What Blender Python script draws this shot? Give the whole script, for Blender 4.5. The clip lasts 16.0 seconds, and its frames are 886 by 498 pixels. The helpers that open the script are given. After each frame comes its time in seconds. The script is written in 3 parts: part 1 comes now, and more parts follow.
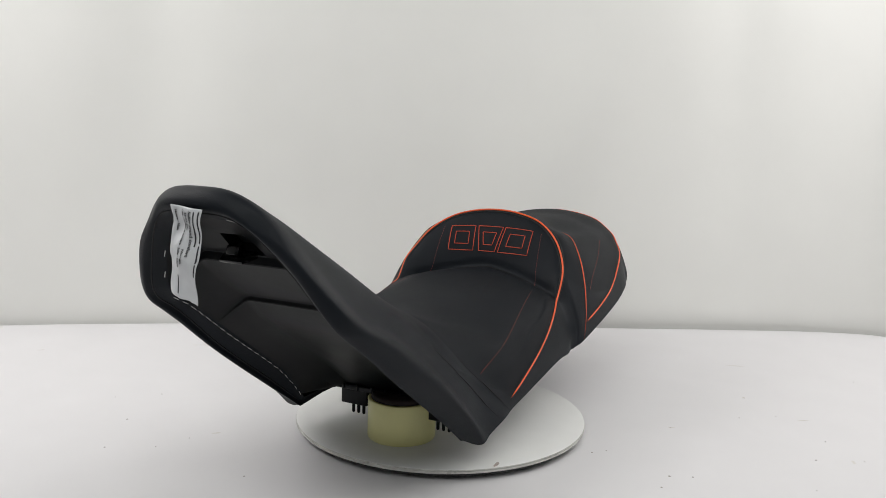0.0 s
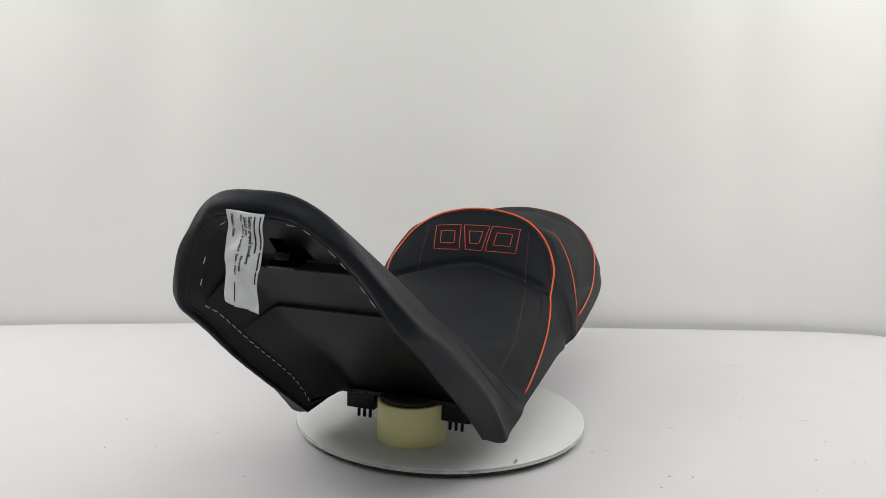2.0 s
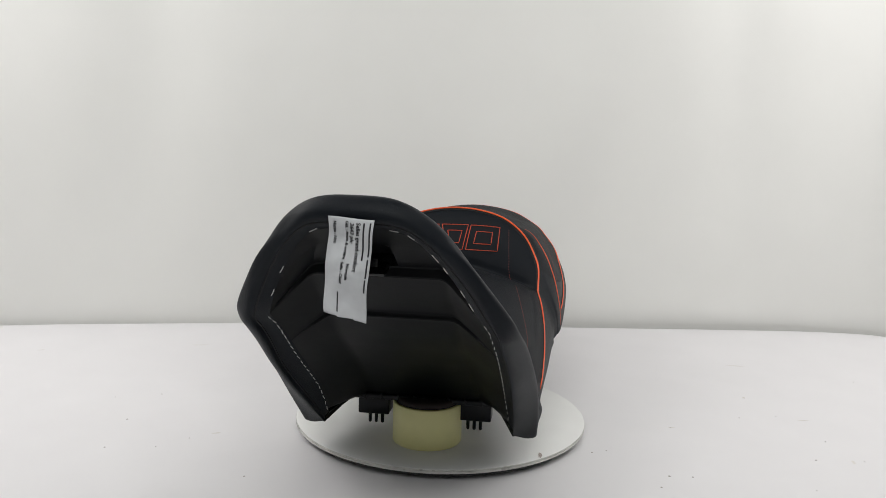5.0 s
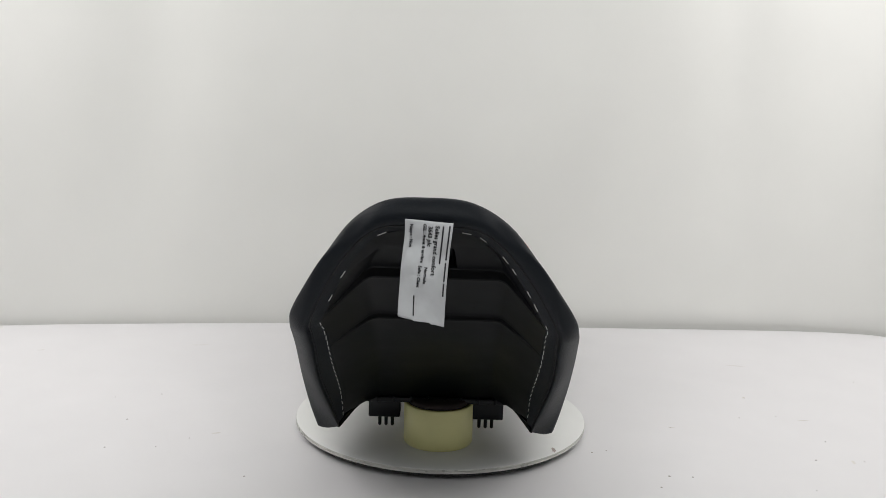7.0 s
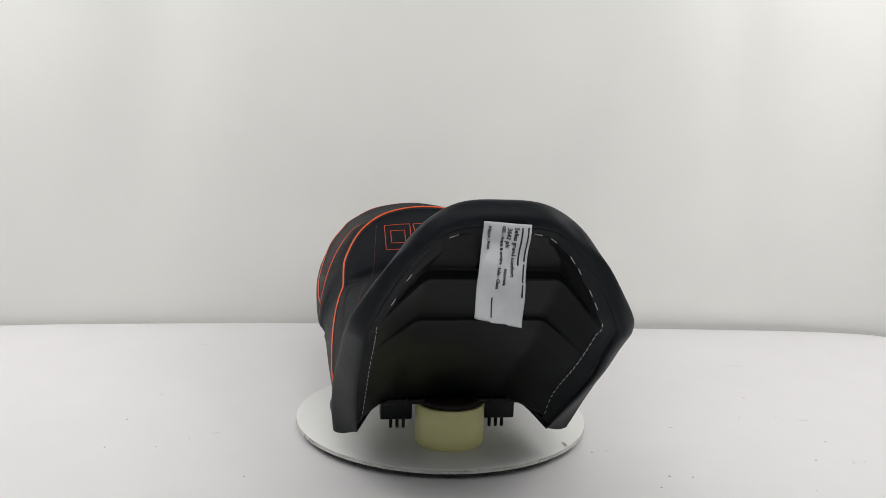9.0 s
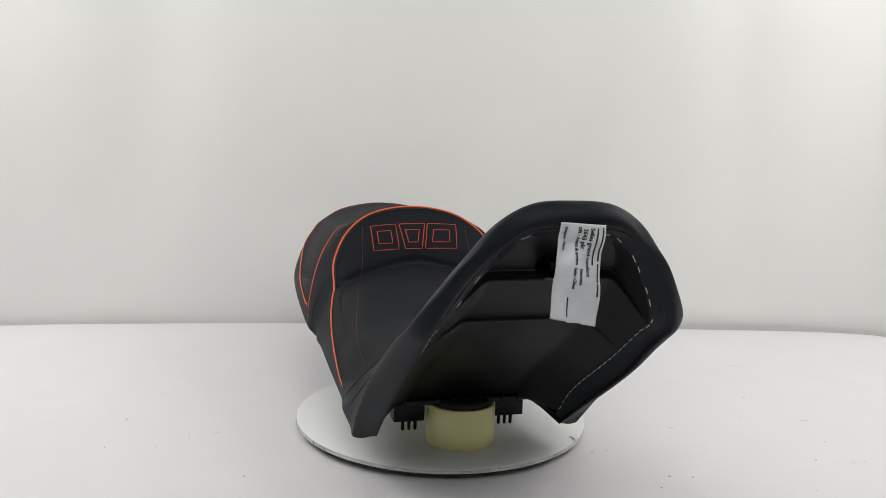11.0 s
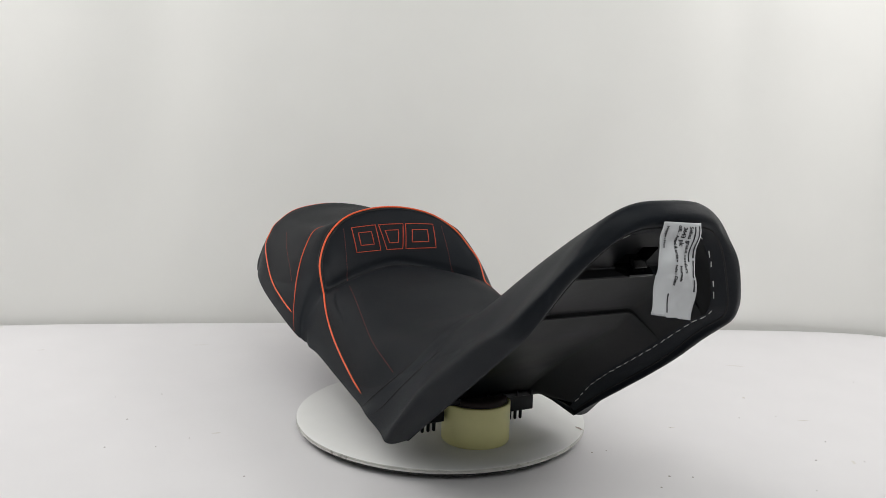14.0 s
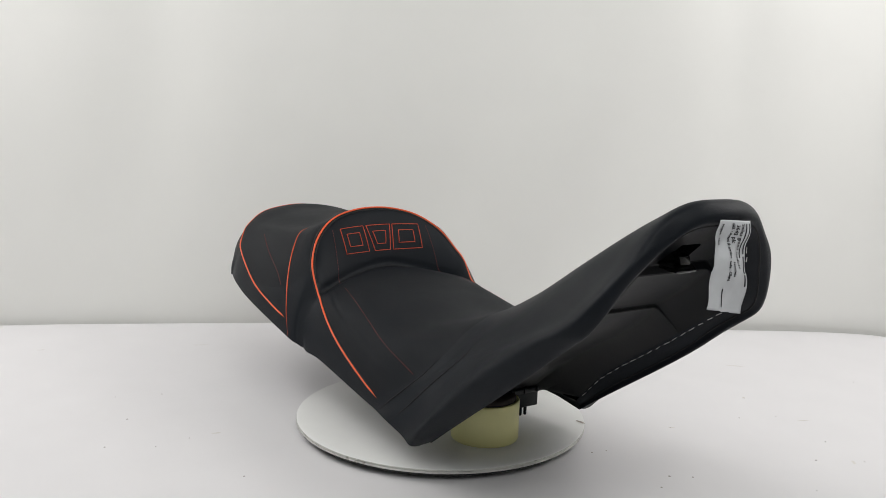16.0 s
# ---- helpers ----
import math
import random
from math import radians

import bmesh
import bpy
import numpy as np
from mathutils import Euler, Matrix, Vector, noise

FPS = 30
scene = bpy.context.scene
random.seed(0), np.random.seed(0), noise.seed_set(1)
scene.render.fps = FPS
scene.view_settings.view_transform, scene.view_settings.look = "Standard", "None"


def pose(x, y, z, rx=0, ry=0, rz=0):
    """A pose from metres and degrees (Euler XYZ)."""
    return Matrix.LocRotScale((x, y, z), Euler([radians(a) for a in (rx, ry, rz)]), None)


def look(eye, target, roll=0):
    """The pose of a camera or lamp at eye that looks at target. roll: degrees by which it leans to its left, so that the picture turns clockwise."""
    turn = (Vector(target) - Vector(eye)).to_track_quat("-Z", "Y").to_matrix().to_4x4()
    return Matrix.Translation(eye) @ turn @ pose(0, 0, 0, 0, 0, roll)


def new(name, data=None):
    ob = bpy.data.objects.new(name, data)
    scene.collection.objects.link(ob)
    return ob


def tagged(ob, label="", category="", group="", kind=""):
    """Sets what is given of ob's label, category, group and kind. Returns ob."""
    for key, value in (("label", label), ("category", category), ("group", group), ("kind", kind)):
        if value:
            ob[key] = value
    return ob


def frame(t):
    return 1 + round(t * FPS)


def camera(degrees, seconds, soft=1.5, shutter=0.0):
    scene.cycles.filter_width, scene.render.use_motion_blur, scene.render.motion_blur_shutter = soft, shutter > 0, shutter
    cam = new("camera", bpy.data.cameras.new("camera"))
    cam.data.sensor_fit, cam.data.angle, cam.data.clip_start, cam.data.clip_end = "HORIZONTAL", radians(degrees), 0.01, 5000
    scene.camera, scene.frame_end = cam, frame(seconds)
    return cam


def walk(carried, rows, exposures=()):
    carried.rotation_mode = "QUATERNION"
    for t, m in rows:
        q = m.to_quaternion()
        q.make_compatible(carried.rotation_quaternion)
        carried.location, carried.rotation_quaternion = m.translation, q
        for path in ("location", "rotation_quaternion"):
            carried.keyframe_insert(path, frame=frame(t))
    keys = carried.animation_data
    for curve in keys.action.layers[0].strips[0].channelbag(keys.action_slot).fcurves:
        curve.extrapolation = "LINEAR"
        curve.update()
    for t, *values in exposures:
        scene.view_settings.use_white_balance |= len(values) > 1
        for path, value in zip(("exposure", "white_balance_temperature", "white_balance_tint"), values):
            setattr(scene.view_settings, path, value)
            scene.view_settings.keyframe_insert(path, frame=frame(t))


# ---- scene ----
cam = camera(56.74, 16.0, soft=0.65)
# a phone on a stand, looking slightly down
EYE = Vector((0.0, -1.05, 0.3715))
PITCH, YAW, ROLL = radians(8.324), radians(0.155), 1.617
AHEAD = Vector((-math.sin(YAW) * math.cos(PITCH), math.cos(YAW) * math.cos(PITCH), -math.sin(PITCH)))
STILL = look(EYE, EYE + AHEAD, ROLL)
walk(cam, [(0.0, STILL), (16.0, STILL)], exposures=[(0.0, -0.025), (16.0, -0.025)])

# ---------------------------------------------------------------- light
TABLE_Z = -0.016


def lamp_panel(name, at, aim, w, h, watts, colour):
    data = bpy.data.lights.new(name, "AREA")
    data.shape, data.size, data.size_y, data.energy, data.color = "RECTANGLE", w, h, watts, colour
    ob = new(name, data)
    ob.matrix_basis = look(at, aim)
    return ob


world = bpy.data.worlds.new("world")
scene.world = world
world.use_nodes = True
world.node_tree.nodes["Background"].inputs[0].default_value = (0.9, 0.95, 1.0, 1)
world.node_tree.nodes["Background"].inputs[1].default_value = 0.05
lamp_panel("softbox_lamp_a", (-1.20, 0.06, 1.12), (-0.50, 0.50, 0.10), 0.5, 0.8, 8.2, (1.0, 0.975, 0.97))
lamp_panel("softbox_lamp_b", (1.20, 0.06, 1.12), (0.50, 0.55, 0.10), 0.5, 0.8, 7.6, (1.0, 0.975, 0.97))
# unseen fill from the front, added to brighten disc and roll under the nose
lamp_panel("front_fill_lamp", (0.0, -1.28, 1.58), (0.0, 0.15, 0.0), 1.9, 1.0, 15.8, (0.985, 1.0, 0.975))

# ---------------------------------------------------------------- materials


def rgb(c):
    return (*c, 1.0) if len(c) == 3 else c


def material(name, colour, rough=0.6, metal=0.0, vary=0.08, grain=60.0, bump=0.0, bump_scale=400.0, blotch=6.0,
             second=None, second_at=(0.55, 0.75), coat=0.0, spec=0.5, rvar=0.06):
    """A painted or moulded surface: two scales of colour variation, rough and relief."""
    m = bpy.data.materials.new(name)
    m.use_nodes = True
    nt = m.node_tree
    b = nt.nodes["Principled BSDF"]
    b.inputs["Metallic"].default_value = metal
    b.inputs["Coat Weight"].default_value = coat
    b.inputs["Specular IOR Level"].default_value = spec
    tc = nt.nodes.new("ShaderNodeTexCoord")
    big = nt.nodes.new("ShaderNodeTexNoise")
    big.inputs["Scale"].default_value, big.inputs["Detail"].default_value = blotch, 4
    fine = nt.nodes.new("ShaderNodeTexNoise")
    fine.inputs["Scale"].default_value, fine.inputs["Detail"].default_value = grain, 6
    for n in (big, fine):
        nt.links.new(tc.outputs["Object"], n.inputs["Vector"])
    add = nt.nodes.new("ShaderNodeMath")
    add.operation = "ADD"
    nt.links.new(big.outputs[0], add.inputs[0])
    nt.links.new(fine.outputs[0], add.inputs[1])
    ramp = nt.nodes.new("ShaderNodeMapRange")
    ramp.inputs["From Min"].default_value, ramp.inputs["From Max"].default_value = 0.6, 1.4
    ramp.inputs["To Min"].default_value, ramp.inputs["To Max"].default_value = 1 - vary, 1 + vary
    nt.links.new(add.outputs[0], ramp.inputs["Value"])
    mul = nt.nodes.new("ShaderNodeVectorMath")
    mul.operation = "SCALE"
    mul.inputs[0].default_value = colour
    nt.links.new(ramp.outputs[0], mul.inputs["Scale"])
    out = mul.outputs[0]
    if second:
        spot = nt.nodes.new("ShaderNodeTexNoise")
        spot.inputs["Scale"].default_value, spot.inputs["Detail"].default_value = blotch * 5, 3
        nt.links.new(tc.outputs["Object"], spot.inputs["Vector"])
        mr = nt.nodes.new("ShaderNodeMapRange")
        mr.inputs["From Min"].default_value, mr.inputs["From Max"].default_value = second_at
        nt.links.new(spot.outputs[0], mr.inputs["Value"])
        mix = nt.nodes.new("ShaderNodeMix")
        mix.data_type = "RGBA"
        nt.links.new(mr.outputs[0], mix.inputs[0])
        nt.links.new(out, mix.inputs[6])
        mix.inputs[7].default_value = rgb(second)
        out = mix.outputs[2]
    nt.links.new(out, b.inputs["Base Color"])
    rr = nt.nodes.new("ShaderNodeMapRange")
    rr.inputs["From Min"].default_value, rr.inputs["From Max"].default_value = 0.3, 0.7
    rr.inputs["To Min"].default_value, rr.inputs["To Max"].default_value = max(0.05, rough - rvar), min(1, rough + rvar)
    nt.links.new(big.outputs[0], rr.inputs["Value"])
    nt.links.new(rr.outputs[0], b.inputs["Roughness"])
    if bump:
        bn = nt.nodes.new("ShaderNodeTexNoise")
        bn.inputs["Scale"].default_value, bn.inputs["Detail"].default_value = bump_scale, 3
        nt.links.new(tc.outputs["Object"], bn.inputs["Vector"])
        bu = nt.nodes.new("ShaderNodeBump")
        bu.inputs["Strength"].default_value, bu.inputs["Distance"].default_value = bump, 0.001
        nt.links.new(bn.outputs[0], bu.inputs["Height"])
        nt.links.new(bu.outputs[0], b.inputs["Normal"])
    return m


M_VINYL = material("charcoal_vinyl", (0.0066, 0.0088, 0.0124), 0.5, vary=0.12, grain=90, bump=0.25, bump_scale=900, blotch=9, spec=0.15)
M_PAD = material("anthracite_grip_vinyl", (0.0076, 0.0093, 0.0122), 0.6, vary=0.12, grain=160, bump=0.4, bump_scale=1300, blotch=8, spec=0.15)
M_PLASTIC = material("black_moulded_plastic", (0.0044, 0.0057, 0.0076), 0.38, vary=0.2, grain=50, bump=0.15, bump_scale=180, blotch=9, spec=0.22)
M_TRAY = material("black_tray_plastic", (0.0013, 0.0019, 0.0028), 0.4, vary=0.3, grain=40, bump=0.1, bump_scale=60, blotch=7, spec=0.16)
M_GLOSS = material("glossy_black_plastic", (0.003, 0.0035, 0.004), 0.2, vary=0.15, grain=50, bump=0.1, bump_scale=90, blotch=12, spec=0.5)
# near-black, for cords that draw the shade in grooves and creases
M_SEAM = material("seam_groove_shade", (0.006, 0.006, 0.007), 0.8, vary=0.05)
M_ORANGE = material("orange_piping", (0.83, 0.105, 0.022), 0.42, vary=0.06, grain=200, bump=0.1, bump_scale=900, blotch=20)
M_THREAD = material("orange_thread", (0.62, 0.075, 0.03), 0.7, vary=0.1, grain=300, blotch=30)
M_DULL = material("dull_red_thread", (0.22, 0.047, 0.037), 0.8, vary=0.1, grain=300, blotch=30)
M_WHITE_THREAD = material("white_thread", (0.62, 0.62, 0.61), 0.8, vary=0.08, grain=300, blotch=30)
M_LABEL = material("label_paper", (0.55, 0.565, 0.585), 0.4, vary=0.10, grain=70, bump=0.5, bump_scale=70, blotch=30)
M_INK = material("printed_ink", (0.02, 0.02, 0.025), 0.7, vary=0.05)
M_DISC = material("painted_turntable", (0.76, 0.765, 0.75), 0.34, vary=0.03, grain=25, blotch=5, rvar=0.012)
M_DISC_EDGE = material("worn_disc_edge", (0.55, 0.55, 0.52), 0.6, vary=0.25, grain=60, blotch=20, second=(0.22, 0.21, 0.19), second_at=(0.6, 0.75))
M_CHIP = material("brown_chip", (0.42, 0.36, 0.33), 0.7, vary=0.3, grain=300, blotch=120)
M_BASE = material("base_gap_shade", (0.03, 0.03, 0.03), 0.6, vary=0.1)
M_TAPE = material("cream_tape", (0.79, 0.76, 0.37), 0.42, vary=0.05, grain=40, bump=0.08, bump_scale=120, blotch=14)
M_CORE = material("dark_roll_core", (0.022, 0.014, 0.012), 0.8, vary=0.3, grain=60, bump=0.3, bump_scale=200)
M_TABLE = material("white_table_sheet", (0.735, 0.725, 0.738), 0.5, vary=0.025, grain=12, bump=0.06, bump_scale=30, blotch=2.2)
M_WALL = material("white_backdrop_vinyl", (0.775, 0.775, 0.75), 0.6, vary=0.02, grain=9, bump=0.05, bump_scale=20, blotch=1.5)
M_ROOM = material("unseen_room_grey", (0.48, 0.48, 0.475), 0.8, vary=0.03, grain=15, blotch=2)
M_SPECK = material("dust_speck", (0.30, 0.28, 0.26), 0.9, vary=0.2)
M_SCUFF = material("grey_scuff", (0.66, 0.64, 0.615), 0.7, vary=0.1)


# ---------------------------------------------------------------- mesh helpers


def part(name, bm, mat, parent=None, label="", smooth=True):
    me = bpy.data.meshes.new(name)
    bmesh.ops.recalc_face_normals(bm, faces=bm.faces)
    bm.to_mesh(me)
    bm.free()
    me.materials.append(mat)
    for p in me.polygons:
        p.use_smooth = smooth
    ob = new(name, me)
    if parent is not None:
        ob.parent = parent
    if label:
        ob["label"] = label
    return ob


def grid_bm(rows, close=False):
    """A sheet through rows of points."""
    bm = bmesh.new()
    vs = [[bm.verts.new(q) for q in r] for r in rows]
    for a, b in zip(vs, vs[1:]):
        n = len(a)
        for j in range(n if close else n - 1):
            k = (j + 1) % n
            bm.faces.new((a[j], a[k], b[k], b[j]))
    return bm


def crisp(bm, degrees):
    """Breaks the shading at edges that turn by more than this."""
    bmesh.ops.recalc_face_normals(bm, faces=bm.faces)
    for e in bm.edges:
        if len(e.link_faces) == 2 and e.calc_face_angle(0) > radians(degrees):
            e.smooth = False
    return bm


def lathe(profile, seg=64, centre=(0, 0)):
    """Profile of (radius, z) pairs turned round an upright axis."""
    rows = []
    for r, z in profile:
        rows.append([(centre[0] + r * math.cos(2 * math.pi * k / seg), centre[1] + r * math.sin(2 * math.pi * k / seg), z) for k in range(seg)])
    bm = grid_bm(rows, close=True)
    bmesh.ops.remove_doubles(bm, verts=bm.verts, dist=1e-6)
    return bm


def block(lo, hi, bevel=0.001, seg=2):
    bm = bmesh.new()
    bmesh.ops.create_cube(bm, size=1)
    for v in bm.verts:
        v.co = Vector([(lo[i] + hi[i]) / 2 + v.co[i] * (hi[i] - lo[i]) for i in range(3)])
    if bevel:
        bmesh.ops.bevel(bm, geom=bm.edges[:], offset=bevel, segments=seg, affect="EDGES", profile=0.5)
    return bm


def spline(points, sub):
    """A centripetal curve through points (n x ... x 3), sub steps a span."""
    P = np.asarray(points, float)
    d = np.sqrt(np.sqrt(((P[1:] - P[:-1]) ** 2).sum(-1))) + 1e-4
    T = np.zeros_like(P)
    for i in range(1, len(P) - 1):
        a, b = d[i - 1][..., None], d[i][..., None]
        T[i] = ((P[i] - P[i - 1]) / a * b + (P[i + 1] - P[i]) / b * a) / (a + b)
    T[0] = (P[1] - P[0]) / d[0][..., None]
    T[-1] = (P[-1] - P[-2]) / d[-1][..., None]
    out = []
    for i in range(len(P) - 1):
        h = d[i][..., None]
        for s in range(sub):
            t = s / sub
            out.append((2 * t**3 - 3 * t**2 + 1) * P[i] + (t**3 - 2 * t**2 + t) * h * T[i]
                       + (3 * t**2 - 2 * t**3) * P[i + 1] + (t**3 - t**2) * h * T[i + 1])
    out.append(P[-1])
    return np.array(out)


def tube_bm(path, radius, seg=8, taper=0.0):
    """A round cord along a path of points, closed at both ends."""
    bm = bmesh.new()
    path = [Vector(q) for q in path]
    rings = []
    n = len(path)
    up = Vector((0.13, 0.21, 0.97))
    for i, c in enumerate(path):
        d = (path[min(i + 1, n - 1)] - path[max(i - 1, 0)]).normalized()
        a = d.cross(up).normalized()
        b = d.cross(a).normalized()
        r = radius
        if taper:
            r *= min(1.0, (min(i, n - 1 - i) + 0.35) / taper)
        rings.append([bm.verts.new(c + r * (a * math.cos(2 * math.pi * k / seg) + b * math.sin(2 * math.pi * k / seg))) for k in range(seg)])
    for p, q in zip(rings, rings[1:]):
        for k in range(seg):
            bm.faces.new((p[k], p[(k + 1) % seg], q[(k + 1) % seg], q[k]))
    bm.faces.new(rings[0])
    bm.faces.new(rings[-1])
    return bm


# ---------------------------------------------------------------- the setting
# plan of the backdrop's foot, from the left end round to the right end
FOOT = [(-2.0, -0.42), (-1.65, 0.02), (-1.2, 0.33), (-0.84, 0.455), (-0.69, 0.486), (-0.53, 0.512), (-0.32, 0.542), (0.0, 0.560), (0.30, 0.575), (0.48, 0.586), (0.60, 0.592),
        (0.72, 0.596), (0.81, 0.592), (0.86, 0.583), (0.90, 0.562), (1.2, 0.36), (1.6, 0.02), (2.0, -0.42)]


def setting():
    foot = spline([(x, y, 0) for x, y in FOOT], 10)
    # table sheet: one sheet out to the backdrop, its back edge rolled down a little
    rows = []
    for drop, back in ((0.0, 1.9), (0.0, 0.9), (0.0, 0.35), (0.0, 0.12), (0.0, 0.03), (-0.0008, 0.010), (-0.004, 0.004), (-0.02, 0.002)):
        row = []
        for q in foot:
            y = q[1] - back
            if back > 0.3:
                y = -2.2 + (q[1] + 2.2) * (1.9 - back) / 1.9 if back < 1.9 else -2.2
            row.append((q[0], y, TABLE_Z + drop))
        rows.append(row)
    tagged(part("ground", grid_bm(rows), M_TABLE), "white vinyl table sheet with small specks and scuffs", "table top", kind="structure")

    # backdrop with soft hanging folds
    def fold(x, z):
        k = 0.12 + 0.88 * min(1, max(0, z) / 0.35)
        soft = 0.010 * math.sin(4.3 * x + 1.1 * z + 0.6) + 0.004 * math.sin(9.7 * x - 2.1 * z + 2.0)
        crease = 0.013 * math.exp(-((x + 0.60 - 0.10 * z) / 0.09) ** 2) + 0.011 * math.exp(-((x - 0.60 + 0.05 * z) / 0.07) ** 2)
        slant = -0.020 * math.exp(-((x - 0.05 - 0.55 * z) / 0.10) ** 2)
        return k * (soft + crease + slant)


    def tuck(x, z):
        """The sheet runs in under itself a little at its foot, more so to one side."""
        return (.002 + .0035 * min(1, max(0, (x + .1) / .5))) * min(1, max(0, (.022 - z) / .038)) ** 1.6

    rows = []
    for z in (-0.10, -0.05, -0.016, -0.0125, -0.009, -0.004, 0.002, 0.012, 0.022, 0.035, 0.06, 0.1, 0.15, 0.2, 0.25, 0.32, 0.4, 0.48, 0.55, 0.62, 0.7, 0.85, 1.0, 1.2, 1.5, 1.95):
        rows.append([(q[0], q[1] + 0.0035 + tuck(q[0], z) + fold(q[0], z) + 0.05 * max(0, z - 0.1) ** 1.4, z) for q in foot])
    wall = part("wall_north", grid_bm(rows), M_WALL)
    so = wall.modifiers.new("thick", "SOLIDIFY")
    so.thickness, so.offset = 0.004, 1
    tagged(wall, "white hanging vinyl backdrop with soft upright folds", "backdrop", kind="structure")
    # unseen walls and ceiling, added to close the set; their grey sets the bounce
    for nm, lo, hi in (("wall_south", (-2.1, -2.32, -0.1), (2.1, -2.22, 2.0)), ("wall_west", (-2.12, -2.22, -0.1), (-2.02, 0.9, 2.0)),
                       ("wall_east", (2.02, -2.22, -0.1), (2.12, 0.9, 2.0)), ("wall_back", (-2.1, 0.92, -0.1), (2.1, 1.02, 2.0))):
        tagged(part(nm, block(lo, hi, 0), M_ROOM, smooth=False), "unseen plain grey wall, added to close the room", "wall", kind="structure")
    tagged(part("ceiling", block((-2.12, -2.32, 2.0), (2.12, 1.02, 2.08), 0), M_ROOM, smooth=False), "unseen plain grey ceiling, added to close the room", "ceiling", kind="structure")


setting()

# ---------------------------------------------------------------- turntable and roll


def turntable():
    th = new("turntable")
    R = 0.189
    part("disc", lathe([(0, 0.0), (0.1, 0.0), (R - 0.002, 0.0), (R, -0.0012)], 128), M_DISC, th, "white painted disc top")
    rows = [(R, -0.0012), (R + 0.0004, -0.0020), (R + 0.0002, -0.0028), (R - 0.0012, -0.0031), (R - 0.0012, -0.0035), (R + 0.0002, -0.0038), (R + 0.0004, -0.0058), (R - 0.003, -0.0066), (0.0, -0.0068)]
    part("rim", lathe(rows, 128), M_DISC_EDGE, th, "worn chipped disc edge")
    bm = bmesh.new()
    rng = random.Random(8)
    ring = [bm.verts.new((.1352 + .0036 * math.cos(a) * rng.uniform(.5, 1.2), -.1240 + .0085 * math.sin(a) * rng.uniform(.5, 1.2), .0003)) for a in np.linspace(0, 5.8, 14)]
    bm.faces.new(ring)
    part("chip", bm, M_CHIP, th, "small brown chip in the paint")
    # base is near black and almost rim-wide, to draw the shaded gap below the disc
    part("base", lathe([(0.0, -0.0069), (0.181, -0.0069), (0.183, -0.0080), (0.183, -0.0105), (0.181, -0.0115), (0.150, -0.0115), (0.150, TABLE_Z), (0, TABLE_Z)], 64), M_BASE, th, "dark round base, its wide top step drawing the shaded gap under the disc")
    return tagged(th, "white round turntable with worn rim on the table sheet", "turntable")


def tape_roll():
    c = (-0.002, -0.1005)
    th = new("tape_roll")
    r = 0.0415
    part("band", lathe([(r - 0.004, 0.0), (r - 0.0008, 0.0), (r, 0.0015), (r, 0.0475), (r - 0.001, 0.0488), (r - 0.004, 0.0488), (r - 0.004, 0.0)], 72, c), M_TAPE, th, "cream tape wound round the roll")
    part("core", lathe([(0, 0.002), (r - 0.0042, 0.002), (r - 0.0042, 0.052), (r - 0.006, 0.055), (0.02, 0.056), (0, 0.056)], 48, c), M_CORE, th, "dark brown middle of the roll")
    return tagged(th, "short cream tape roll standing on the turntable under the seat", "tape roll")


TURNTABLE = turntable()
ROLL_THING = tape_roll()

# ---------------------------------------------------------------- the seat
# ribs of the cover; x sideways, y to the back, z up
RIBS = []


def rib(name, *points):
    """One rib of the cover, from the middle of the back down to the lower edge."""
    RIBS.append((name, points))


rib("lip", (0.0000, -0.4240, 0.2930), (0.0340, -0.4190, 0.2905), (0.0515, -0.4130, 0.2785), (0.0730, -0.3985, 0.2490), (0.0890, -0.3830, 0.2185), (0.0950, -0.3705, 0.2066), (0.0955, -0.3525, 0.1970), (0.0985, -0.2850, 0.1505), (0.1005, -0.1965, 0.0885), (0.1040, -0.1530, 0.0440))
rib("front", (0.0000, -0.4400, 0.3110), (0.0370, -0.4360, 0.3070), (0.0590, -0.4270, 0.2930), (0.0880, -0.4160, 0.2650), (0.1080, -0.3990, 0.2220), (0.1120, -0.3890, 0.2050), (0.1120, -0.3710, 0.1900), (0.1159, -0.2951, 0.1322), (0.1142, -0.2009, 0.0654), (0.1120, -0.1528, 0.0316))
rib("crown", (0.0000, -0.4292, 0.3192), (0.0340, -0.4261, 0.3162), (0.0619, -0.4210, 0.2992), (0.0916, -0.4067, 0.2606), (0.1183, -0.3875, 0.2189), (0.1226, -0.3735, 0.2040), (0.1256, -0.3507, 0.1898), (0.1311, -0.2729, 0.1337), (0.1303, -0.1909, 0.0668), (0.1248, -0.1489, 0.0285))
rib("behind", (0.0000, -0.3996, 0.3105), (0.0328, -0.3980, 0.3046), (0.0605, -0.3908, 0.2879), (0.0903, -0.3764, 0.2472), (0.1119, -0.3526, 0.2076), (0.1214, -0.3408, 0.1948), (0.1250, -0.3195, 0.1820), (0.1351, -0.2525, 0.1272), (0.1369, -0.1827, 0.0651), (0.1346, -0.1490, 0.0314))
rib("slope", (0.0000, -0.3395, 0.2696), (0.0363, -0.3372, 0.2664), (0.0667, -0.3274, 0.2483), (0.0916, -0.3115, 0.2166), (0.1061, -0.2901, 0.1830), (0.1127, -0.2807, 0.1711), (0.1171, -0.2651, 0.1589), (0.1296, -0.2141, 0.1104), (0.1344, -0.1652, 0.0614), (0.1355, -0.1339, 0.0373))
